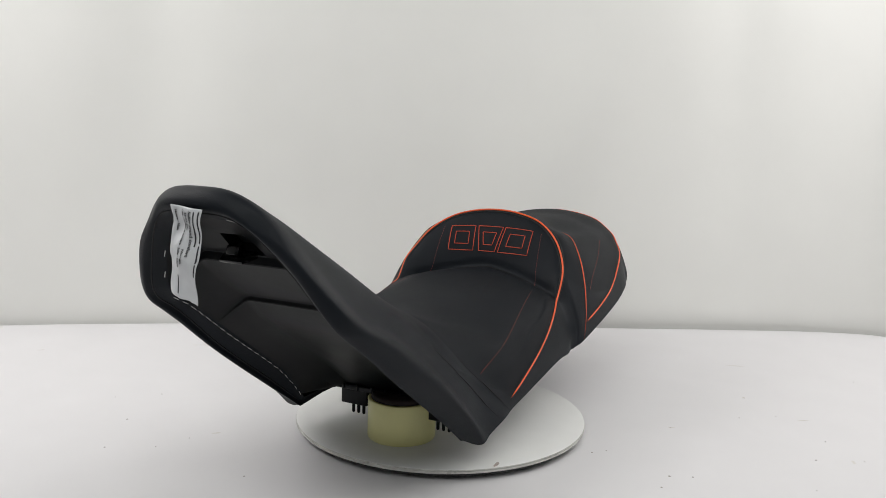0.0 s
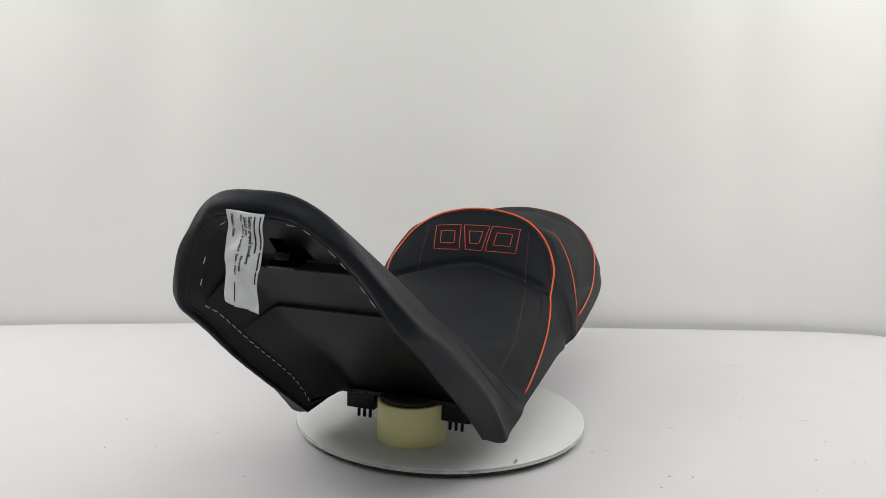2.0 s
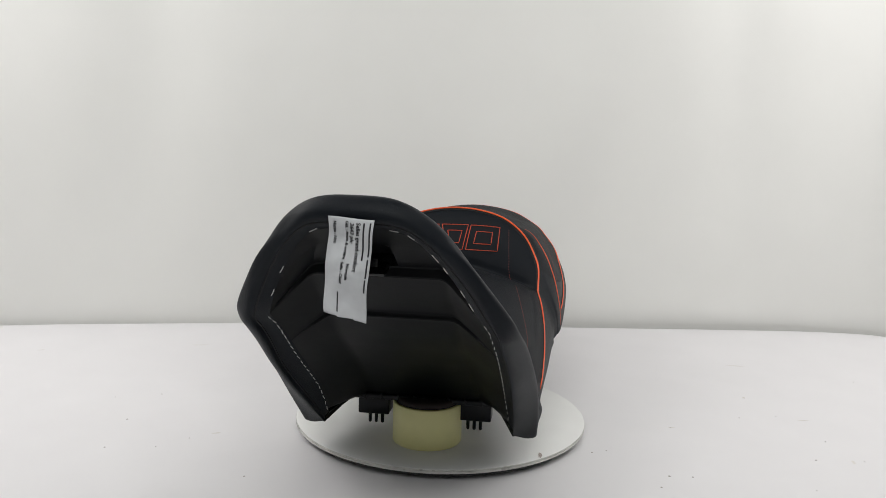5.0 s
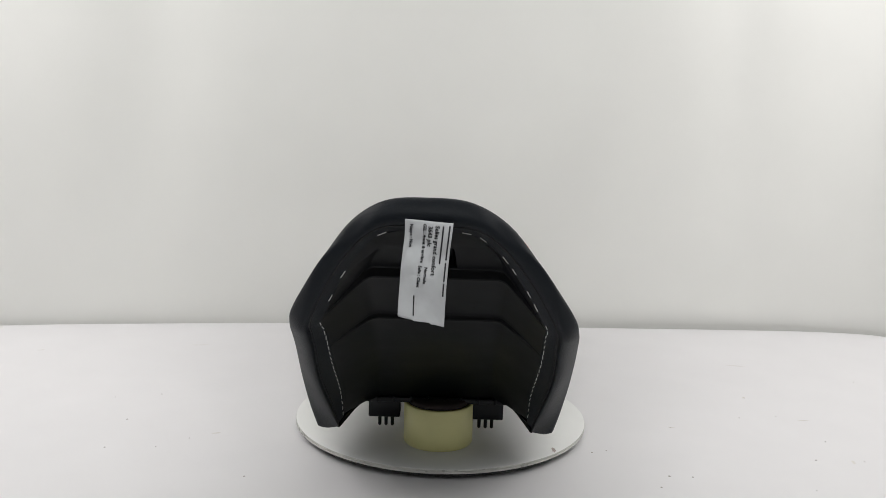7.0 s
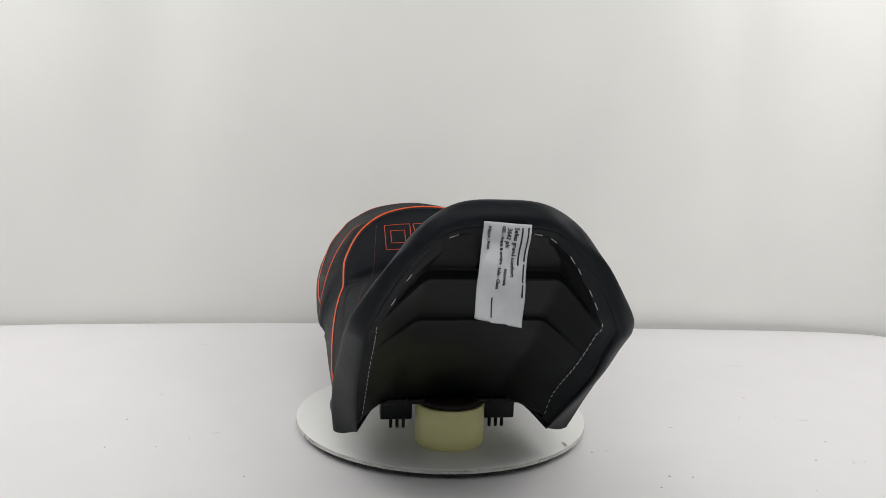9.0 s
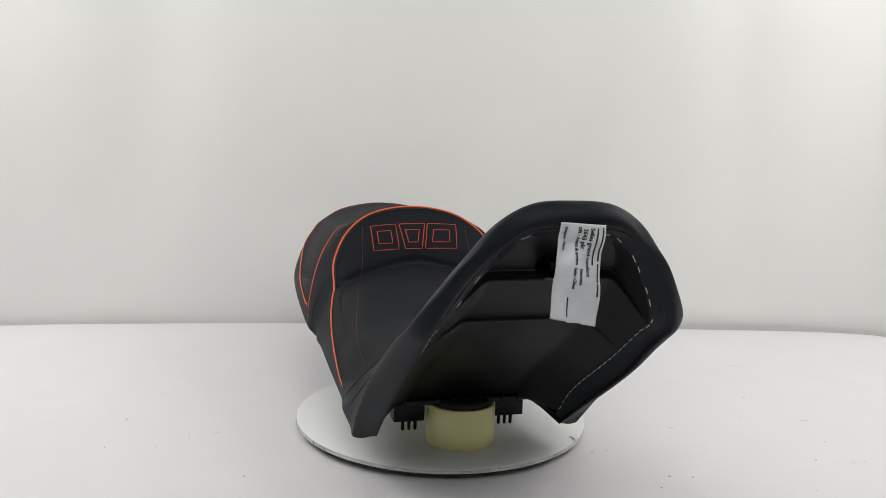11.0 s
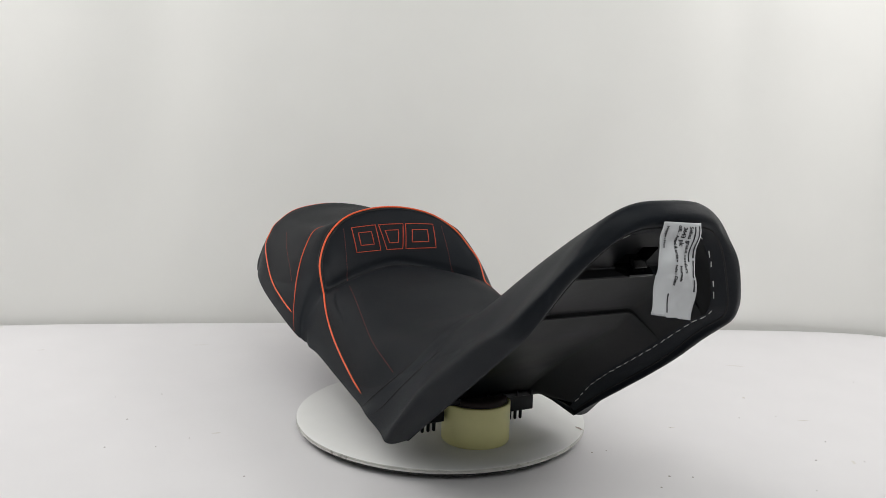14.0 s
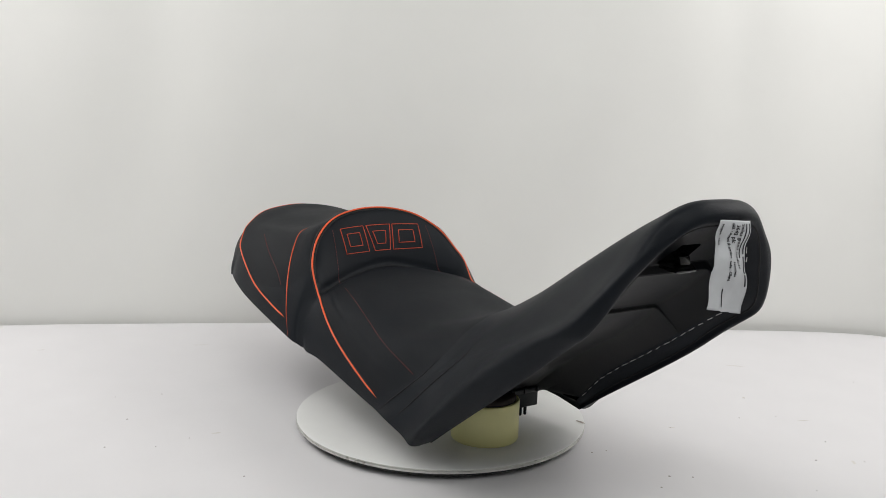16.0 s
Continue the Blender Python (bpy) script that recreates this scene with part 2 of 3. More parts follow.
rib("J", (0.0000, -0.2542, 0.2190), (0.0359, -0.2514, 0.2140), (0.0659, -0.2444, 0.1985), (0.0896, -0.2299, 0.1733), (0.1026, -0.2108, 0.1471), (0.1074, -0.2006, 0.1362), (0.1114, -0.1912, 0.1273), (0.1206, -0.1623, 0.1000), (0.1315, -0.1346, 0.0717), (0.1400, -0.1034, 0.0470))
rib("I", (0.0000, -0.1698, 0.1764), (0.0377, -0.1680, 0.1721), (0.0695, -0.1643, 0.1576), (0.0927, -0.1572, 0.1347), (0.1085, -0.1480, 0.1143), (0.1143, -0.1424, 0.1065), (0.1181, -0.1374, 0.1014), (0.1266, -0.1210, 0.0865), (0.1342, -0.0959, 0.0662), (0.1370, -0.0743, 0.0498))
rib("seat_a", (0.0000, -0.0866, 0.1494), (0.0400, -0.0852, 0.1465), (0.0800, -0.0810, 0.1397), (0.1120, -0.0757, 0.1259), (0.1235, -0.0725, 0.1108), (0.1272, -0.0710, 0.1034), (0.1302, -0.0699, 0.0963), (0.1362, -0.0669, 0.0713), (0.1380, -0.0599, 0.0605), (0.1386, -0.0514, 0.0544))
rib("seat_b", (0.0000, -0.0100, 0.1574), (0.0401, -0.0100, 0.1554), (0.0801, -0.0100, 0.1483), (0.1081, -0.0080, 0.1382), (0.1199, -0.0065, 0.1267), (0.1240, -0.0058, 0.1213), (0.1279, -0.0051, 0.1167), (0.1372, -0.0032, 0.0969), (0.1417, 0.0011, 0.0791), (0.1435, 0.0012, 0.0669))
rib("seat_c", (0.0000, 0.0703, 0.1674), (0.0400, 0.0692, 0.1663), (0.0750, 0.0672, 0.1632), (0.1000, 0.0651, 0.1542), (0.1147, 0.0643, 0.1463), (0.1200, 0.0641, 0.1421), (0.1235, 0.0642, 0.1417), (0.1322, 0.0643, 0.1294), (0.1445, 0.0645, 0.0989), (0.1478, 0.0608, 0.0789))
rib("E_low", (0.0000, 0.1261, 0.1741), (0.0350, 0.1240, 0.1720), (0.0650, 0.1160, 0.1670), (0.0900, 0.1070, 0.1610), (0.1043, 0.0992, 0.1572), (0.1100, 0.0960, 0.1550), (0.1145, 0.0937, 0.1530), (0.1270, 0.0880, 0.1441), (0.1461, 0.0899, 0.1050), (0.1502, 0.0875, 0.0807))
rib("E", (0.0000, 0.1440, 0.1760), (0.0350, 0.1410, 0.1710), (0.0620, 0.1350, 0.1640), (0.0860, 0.1270, 0.1580), (0.1017, 0.1196, 0.1537), (0.1080, 0.1160, 0.1520), (0.1126, 0.1130, 0.1511), (0.1250, 0.1020, 0.1490), (0.1476, 0.0989, 0.1082), (0.1495, 0.0955, 0.0835))
rib("E_high", (0.0000, 0.1470, 0.1900), (0.0350, 0.1445, 0.1850), (0.0630, 0.1390, 0.1790), (0.0880, 0.1300, 0.1720), (0.1031, 0.1225, 0.1665), (0.1090, 0.1190, 0.1640), (0.1131, 0.1160, 0.1624), (0.1240, 0.1080, 0.1560), (0.1488, 0.1040, 0.1102), (0.1508, 0.1009, 0.0835))
rib("back", (0.0000, 0.1600, 0.2221), (0.0350, 0.1580, 0.2190), (0.0660, 0.1510, 0.2110), (0.0910, 0.1420, 0.1980), (0.1056, 0.1323, 0.1870), (0.1110, 0.1280, 0.1820), (0.1144, 0.1248, 0.1784), (0.1235, 0.1160, 0.1660), (0.1499, 0.1090, 0.1131), (0.1527, 0.1060, 0.0853))
rib("A", (0.0000, 0.1829, 0.2544), (0.0360, 0.1800, 0.2514), (0.0710, 0.1730, 0.2410), (0.1000, 0.1570, 0.2200), (0.1121, 0.1461, 0.2025), (0.1160, 0.1410, 0.1950), (0.1183, 0.1365, 0.1902), (0.1240, 0.1230, 0.1749), (0.1509, 0.1139, 0.1159), (0.1542, 0.1099, 0.0869))
rib("A_back", (0.0000, 0.1936, 0.2503), (0.0370, 0.1907, 0.2480), (0.0740, 0.1829, 0.2381), (0.1050, 0.1670, 0.2230), (0.1186, 0.1554, 0.2044), (0.1230, 0.1500, 0.1961), (0.1256, 0.1453, 0.1902), (0.1319, 0.1309, 0.1717), (0.1527, 0.1177, 0.1180), (0.1555, 0.1123, 0.0871))
rib("B", (0.0000, 0.2379, 0.2432), (0.0400, 0.2350, 0.2399), (0.0749, 0.2230, 0.2274), (0.1059, 0.2050, 0.2202), (0.1251, 0.1861, 0.2001), (0.1320, 0.1780, 0.1900), (0.1368, 0.1719, 0.1817), (0.1480, 0.1551, 0.1550), (0.1567, 0.1384, 0.1196), (0.1592, 0.1247, 0.0920))
rib("top_a", (0.0000, 0.2911, 0.2374), (0.0447, 0.2888, 0.2341), (0.0815, 0.2805, 0.2219), (0.1115, 0.2682, 0.2156), (0.1298, 0.2581, 0.1944), (0.1368, 0.2549, 0.1839), (0.1428, 0.2532, 0.1745), (0.1576, 0.2524, 0.1460), (0.1636, 0.2573, 0.1331), (0.1659, 0.2606, 0.1226))
rib("top_b", (0.0000, 0.3769, 0.2355), (0.0442, 0.3745, 0.2325), (0.0791, 0.3681, 0.2219), (0.1066, 0.3577, 0.2126), (0.1222, 0.3496, 0.1987), (0.1283, 0.3452, 0.1925), (0.1332, 0.3403, 0.1875), (0.1466, 0.3253, 0.1719), (0.1584, 0.3187, 0.1492), (0.1616, 0.3194, 0.1356))
rib("C", (0.0000, 0.4499, 0.2345), (0.0445, 0.4459, 0.2302), (0.0738, 0.4339, 0.2239), (0.0988, 0.4131, 0.2131), (0.1148, 0.3974, 0.2044), (0.1204, 0.3902, 0.1997), (0.1239, 0.3839, 0.1957), (0.1350, 0.3663, 0.1851), (0.1498, 0.3501, 0.1599), (0.1535, 0.3540, 0.1390))
rib("rear", (0.0000, 0.4742, 0.2062), (0.0473, 0.4697, 0.2030), (0.0816, 0.4562, 0.1964), (0.1098, 0.4297, 0.1863), (0.1247, 0.4092, 0.1787), (0.1306, 0.4006, 0.1753), (0.1342, 0.3939, 0.1729), (0.1430, 0.3740, 0.1670), (0.1515, 0.3620, 0.1520), (0.1535, 0.3565, 0.1385))
rib("foot", (0.0000, 0.4757, 0.1638), (0.0477, 0.4715, 0.1603), (0.0833, 0.4572, 0.1558), (0.1117, 0.4309, 0.1512), (0.1274, 0.4103, 0.1485), (0.1310, 0.4000, 0.1455), (0.1380, 0.3890, 0.1430), (0.1460, 0.3760, 0.1410), (0.1520, 0.3640, 0.1385), (0.1535, 0.3570, 0.1380))


def turned_edge():
    """The cover is turned in round the rim: a flat strip from the lip out to a fold, then a full roll."""
    lip, front = np.array(RIBS[0][1]), np.array(RIBS[1][1])
    share = np.array([.50, .48, .42, .40, .44, .50, .55, .66, .66, .62])[:, None]
    fold = lip + (front - lip) * share
    fold[:6] = [(0, -.4365, .2985), (.036, -.4335, .2962), (.0555, -.4260, .2835), (.0800, -.4100, .2520), (.0985, -.3945, .2185), (.1035, -.3845, .2058)]
    roll = (fold + front) / 2 - np.array((0, .0030, .0012))
    # down the legs the strip faces down and forward
    leg = np.array([0, 0, 0, 0, 0, .4, 1, 1, 1, 1])[:, None]
    inward = np.array((0, .6, .8))
    fold2 = lip + (front - lip) * (share + .08) + inward * .0008
    roll2 = fold2 + (front - fold2) * .5 - inward * .0028 - np.array((.0015, 0, 0))
    fold, roll = fold * (1 - leg) + fold2 * leg, roll * (1 - leg) + roll2 * leg
    RIBS.insert(1, ("fold", [tuple(q) for q in fold]))
    RIBS.insert(2, ("roll", [tuple(q) for q in roll]))


turned_edge()
NAMES = [n for n, _ in RIBS]
SUB = 6
HALF = np.array([r for _, r in RIBS])
FULL = np.concatenate([HALF[:, :0:-1] * np.array([-1, 1, 1]), HALF], axis=1)
SKIN = spline(np.swapaxes(spline(np.swapaxes(FULL, 0, 1), SUB), 0, 1), SUB)
SKEW = 0.0467
lean = np.clip((-0.2 - SKIN[..., 1]) / 0.15, 0, 1) * np.maximum(0, SKIN[..., 2] - 0.17)
SKIN[..., 0] -= SKEW * lean  # the nose leans a little to one side
SKIN[..., 1] -= 0.035 * SKIN[..., 0] * np.clip((-0.2 - SKIN[..., 1]) / 0.15, 0, 1)  # and is a little twisted
ROW = {n: i * SUB for i, n in enumerate(NAMES)}
COLS = SKIN.shape[1]
MID = COLS // 2
# the stuffing is smooth where the rest meets the side panels
for _ in range(8):
    even = SKIN.copy()
    even[1:-1, 1:-1] = (SKIN[:-2, 1:-1] + SKIN[2:, 1:-1] + SKIN[1:-1, :-2] + SKIN[1:-1, 2:]) / 4
    along = np.clip(1.6 - np.abs(np.arange(SKIN.shape[0]) - ROW["E"]) / (1.9 * SUB), 0, 1)
    across = np.clip(1.7 - np.abs(np.abs(np.arange(COLS) - MID) - 6.3 * SUB) / (1.3 * SUB), 0, 1)
    share = (along[:, None] * across[None, :])[..., None]
    SKIN = SKIN * (1 - share) + even * share
# one shoulder of the nose is a little flatter
for i in range(ROW["fold"], ROW["slope"]):
    for j in range(COLS):
        flat = math.exp(-((j - MID + 2.3 * SUB) / 4.5) ** 2) * min(1, (ROW["slope"] - i) / 10) * min(1, (i - ROW["fold"]) / 5)
        SKIN[i, j] += np.array((.0010, 0, -.0003)) * flat
# the roll is pinched at the corners, where the upper and the lower piece of the cover meet
for side_sign, depth in ((1, .0022), (-1, .0008)):
    for i in range(ROW["fold"] - 2, ROW["behind"]):
        for j in range(COLS):
            pinch = math.exp(-((j - MID - side_sign * 6.35 * SUB) / 1.6) ** 2) * min(1, (ROW["behind"] - i) / 9)
            SKIN[i, j, 0] -= side_sign * depth * .12 * pinch
            SKIN[i, j, 1] += depth * pinch


def col(j):
    """The column of the skin at rib point j, on the left (-) or right (+) side."""
    return MID + j * SUB


def patch(r0, r1, c0, c1):
    return grid_bm([[tuple(SKIN[i, j]) for j in range(c0, c1 + 1)] for i in range(r0, r1 + 1)])


from mathutils.bvhtree import BVHTree


def skin_tree():
    n, m = SKIN.shape[:2]
    verts = [tuple(q) for q in SKIN.reshape(-1, 3)]
    faces = [(i * m + j, i * m + j + 1, (i + 1) * m + j + 1, (i + 1) * m + j) for i in range(n - 1) for j in range(m - 1)]
    return BVHTree.FromPolygons(verts, faces)


TREE = skin_tree()


def on_skin(points, sub=10, lift=0.0):
    """Points of a curve through the given ones, laid on the cover."""
    out = []
    for q in spline(points, sub):
        place, normal, _, _ = TREE.find_nearest(Vector(q))
        if normal.dot(place - Vector((0, place.y, 0.05))) < 0:
            normal = -normal
        out.append(place + normal * lift)
    for _ in range(3):
        out = [out[0]] + [(a + b * 2 + c) / 4 for a, b, c in zip(out, out[1:], out[2:])] + [out[-1]]
    return out


def mirrored(points):
    return [(-x, y, z) for x, y, z in points]


LINE_A = [(.135, -.077, .064), (.138, -.020, .088), (.137, .033, .112), (.127, .090, .142), (.1245, .106, .152), (.1235, .123, .175), (.116, .141, .195),
          (.100, .157, .220), (.071, .173, .241), (.036, .180, .2515), (0, .183, .2545)]
LINE_B = [(.160, .124, .093), (.157, .138, .125), (.151, .150, .150), (.139, .170, .183), (.122, .189, .205), (.105, .205, .219), (.088, .215, .226)]
LINE_C = [(.158, .139, .116), (.159, .190, .129), (.157, .252, .145), (.146, .325, .171), (.135, .366, .185), (.119, .389, .198), (.098, .412, .211), (.074, .433, .223), (.045, .445, .231), (0, .449, .237)]
LINE_D = [(.121, -.128, .104), (.122, -.061, .125), (.104, .041, .156), (.083, .126, .161), (.080, .140, .190), (.077, .160, .228)]
LINE_E = [(.122, .103, .149), (.108, .114, .152), (.086, .125, .157), (.062, .133, .163), (.035, .139, .170), (0, .142, .175)]
LINE_P = [(.146, .168, .152), (.140, .192, .165), (.136, .254, .190), (.126, .312, .213)]
LINE_I = [(.138, -.078, .047), (.134, -.098, .064), (.126, -.122, .085), (.114, -.142, .106), (.095, -.154, .133)]
LINE_J = [(.136, -.106, .044), (.129, -.136, .069), (.119, -.163, .098), (.107, -.200, .136), (.098, -.214, .158)]


def full_line(half):
    return half + mirrored(half[:-1])[::-1]


def dashes(path, length, gap, width, thick):
    """Short flat stitches along a path as one sheet of small bars."""
    bm = bmesh.new()
    path = [Vector(q) for q in path]
    run, dist = [0.0], 0.0
    for a, b in zip(path, path[1:]):
        dist += (b - a).length
        run.append(dist)

    def at(s):
        i = max(0, min(len(path) - 2, int(np.searchsorted(run, s)) - 1))
        return path[i].lerp(path[i + 1], (s - run[i]) / max(1e-9, run[i + 1] - run[i]))
    s = gap
    while s + length < dist:
        a, b = at(s), at(s + length)
        t = tube_bm([a, a.lerp(b, .5), b], width, 5)
        off = [bm.verts.new(v.co) for v in t.verts]
        t.verts.index_update()
        for f in t.faces:
            bm.faces.new([off[v.index] for v in f.verts])
        t.free()
        s += length + gap
    return bm


def motorcycle_seat():
    th = new("motorcycle_seat")
    part("nose_cover", patch(ROW["lip"], ROW["I"], 0, COLS - 1), M_VINYL, th, "smooth black vinyl over the raised nose")
    part("rider_pad", patch(ROW["I"], ROW["E"], col(-7), col(7)), M_PAD, th, "matt anthracite grained rider pad")
    part("lumbar_pad", patch(ROW["E"], ROW["A"], col(-7), col(7)), M_VINYL, th, "upright black vinyl rest with orange emblem")
    part("bridge_panel", patch(ROW["A"], ROW["B"], col(-7), col(7)), M_PAD, th)
    part("passenger_pad", patch(ROW["B"], ROW["C"], col(-7), col(7)), M_PAD, th, "matt anthracite passenger pad")
    for s in (-1, 1):
        c0, c1 = (0, col(-7)) if s < 0 else (col(7), COLS - 1)
        part("side_panel", patch(ROW["I"], ROW["B"], c0, c1), M_VINYL, th, "smooth black vinyl side panel")
        part("rear_side_panel", patch(ROW["B"], ROW["C"], c0, c1), M_VINYL, th)
    part("rear_panel", patch(ROW["C"], ROW["foot"], 0, COLS - 1), M_VINYL, th, "smooth black vinyl tail")
    # cords
    part("piping", tube_bm(on_skin(full_line(LINE_A), 9, 0.0006), 0.00135, 8, 3), M_ORANGE, th, "bright orange piping")
    part("piping", tube_bm(on_skin(full_line(LINE_C), 9, 0.0006), 0.0013, 8, 3), M_ORANGE, th, "bright orange piping")
    for f in (lambda q: q, mirrored):
        part("piping", tube_bm(on_skin(f(LINE_B), 9, 0.0003), 0.0009, 8, 20), M_ORANGE, th, "thin orange piping")
        # the seam grooves' shade is drawn with dark cords
        part("seam", tube_bm(on_skin(f(LINE_I), 9, 0.0), 0.0009, 6, 12), M_SEAM, th)
        part("seam", tube_bm(on_skin(f(LINE_J), 9, 0.0), 0.0009, 6, 12), M_SEAM, th)
        part("stitching", dashes(on_skin(f(LINE_P), 9, 0.0001), 0.0034, 0.0017, 0.0004, 0.0004), M_DULL, th, "dull red stitching")
        part("stitching", dashes(on_skin(f(LINE_D), 9, 0.0001), 0.0024, 0.0016, 0.00036, 0.0004), M_DULL, th, "dull red stitching")
    # dark cord for the shade in the crease below the upright rest
    part("seam", tube_bm(on_skin([(x * sx, y, z) for sx, rows in ((1, LINE_E), (-1, LINE_E[-2::-1])) for x, y, z in rows], 8, 0.0), 0.0009, 6, 6), M_SEAM, th)
    # dark tubes on both sides of the cords, for the shade in their grooves
    for line in (LINE_A, LINE_C):
        for d in (-.0032, .0032):
            part("piping_groove_shade", tube_bm(on_skin([(x * (1 + d * 3), y + d * .8, z + d * .8) for x, y, z in full_line(line)], 9, -0.0006), 0.0018, 6, 3), M_SEAM, th)
    # dark cord drawing the shaded fold where the cover is turned in round the nose
    part("lip_seam", tube_bm([Vector(q) for q in SKIN[ROW["fold"]]], 0.0008, 6, 4), M_SEAM, th)
    return th


SEAT = motorcycle_seat()
tagged(SEAT, "black vinyl motorcycle seat with orange piping, standing on a tape roll", "motorcycle seat")


def seat_base():
    """Moulded pan under the seat: the open nose tray, the floor of the pan, the lugs."""
    # the tray in the open nose: its rim is the lip, its roof is stepped
    lip = SKIN[0]
    top = [tuple(lip[j]) for j in range(col(-3), col(3) + 1)]

    def side(y, s):
        """The lip's point at y on one side."""
        run = lip[col(3):] if s > 0 else lip[col(-3)::-1]
        k = run[:, 1].argmax()
        run = run[:k + 1]
        return [float(np.interp(y, run[:, 1], run[:, c])) for c in (0, 1, 2)]

    grid = [[np.array(top[round(k * (len(top) - 1) / 16)]) for k in range(17)]]
    # (y, height, jut of the middle towards the open end)
    steps = [(-.402, .281, 0), (-.397, .277, 0), (-.395, .2755, 0), (-.385, .2675, 0), (-.3735, .2580, 0), (-.3710, .2560, 0), (-.3703, .2546, .0003), (-.3692, .2475, .0026), (-.3684, .2462, .0028), (-.3640, .2425, .0026),
             (-.345, .2262, .0022), (-.316, .2062, .0004), (-.3100, .2022, 0), (-.3090, .2012, 0), (-.3085, .2003, .0002), (-.3078, .1975, .0016), (-.3070, .1964, .0018), (-.3030, .1930, .0016), (-.285, .1765, .0012), (-.250, .153, 0),
             (-.200, .122, 0), (-.160, .096, 0), (-.135, .0760, 0), (-.118, .0600, 0), (-.110, .0530, 0), (-.104, .050, 0)]
    # share of the half width, share of the fall to the lip, share of the jut: a flat middle and a straight slanting cheek
    bend = [(.14, 0, 1), (.18, 0, 1), (.55, .0, 1), (.595, .025, .97), (.64, .09, .9), (.80, .47, .6), (.95, .85, .25), (1, 1, 0)]
    for y, zc, jut in steps:
        row = []
        for s in (-1, 1):
            x, ys, z = side(min(y, -.158), s)
            ends = [np.array((0, y - jut, zc))]
            f = max(0, (y + .158) / .054)
            for u, fall, j in bend:
                fall2 = fall * (1 - f) + f * (0 if u < .72 else ((u - .72) / .28) ** 1.3)
                ends.append(np.array((u * x, y * (1 - fall2) + ys * fall2 - jut * j, zc + (z - zc) * fall2)))
            row.append(ends)
        if -.396 < y < -.3715:  # a hollow in the middle of the upper plate
            for half in row:
                for q in half[:2]:
                    q += (0, .006, .008)
        grid.append(row[0][:0:-1] + row[1])
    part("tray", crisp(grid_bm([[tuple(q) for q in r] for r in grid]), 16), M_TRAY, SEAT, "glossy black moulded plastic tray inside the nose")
    # pan floor from the tray's foot to the tail
    rows = []
    for n in NAMES:
        (xl, yl, zl), (x, y, z) = SKIN[ROW[n], 0], SKIN[ROW[n], -1]
        yi = max(y + .002, -.103)
        zi = max(z + .004, .053)
        half = [(0, yi, zi + .002), (.045, yi, zi + .001), (.080, yi, zi), ((.080 + x) / 2, (yi + y) / 2, (zi + z) / 2 + .002), (x - .0005, y, z)]
        rows.append([(-a, b, c) for a, b, c in half[:0:-1]] + half)
    part("pan", grid_bm(rows), M_PLASTIC, SEAT, "black plastic seat pan")
    for s in (-1, 1):
        x0, x1 = sorted((s * .043, s * .0805))
        lug = part("mounting_lug", block((x0, -.108, .0285), (x1, -.082, .060), .0015), M_PLASTIC, SEAT)
        for k in range(3):
            x = s * .0600 + (k - 1) * .0076
            bm = lathe([(0, .0150), (.0012, .0152), (.0020, .0165), (.0022, .0285), (.0022, .031)], 10, (x, -.099))
            part("prong", bm, M_PLASTIC, lug)
    # a ribbed rail along the foot of the tray
    rail = part("front_rail", block((-.084, -.1180, .0505), (.084, -.1040, .0570), .0015), M_PLASTIC, SEAT)
    for k in range(8):
        x = -.070 + .020 * k
        part("rib", block((x - .0012, -.1195, .0508), (x + .0012, -.1170, .0590), .0004, 1), M_PLASTIC, rail)
    # a folded catch in the recess behind the label
    def wedge(x0, x1, profile):
        bm = bmesh.new()
        ends = [[bm.verts.new((x, y, z)) for y, z in profile] for x in (x0, x1)]
        n = len(profile)
        for k in range(n):
            bm.faces.new((ends[0][k], ends[0][(k + 1) % n], ends[1][(k + 1) % n], ends[1][k]))
        bm.faces.new(ends[0])
        bm.faces.new(ends[1])
        bmesh.ops.bevel(bm, geom=bm.edges[:], offset=.0011, segments=2, affect="EDGES", profile=.5)
        return crisp(bm, 30)
    latch = part("latch", wedge(-.016, .010, [(-.374, .2600), (-.390, .2585), (-.396, .2530), (-.3945, .2505), (-.388, .2530), (-.374, .2535)]), M_GLOSS, SEAT, "glossy black plastic catch")
    part("latch_tongue", wedge(-.010, .004, [(-.384, .2680), (-.392, .2660), (-.394, .2580), (-.388, .2575)]), M_GLOSS, latch)


seat_base()



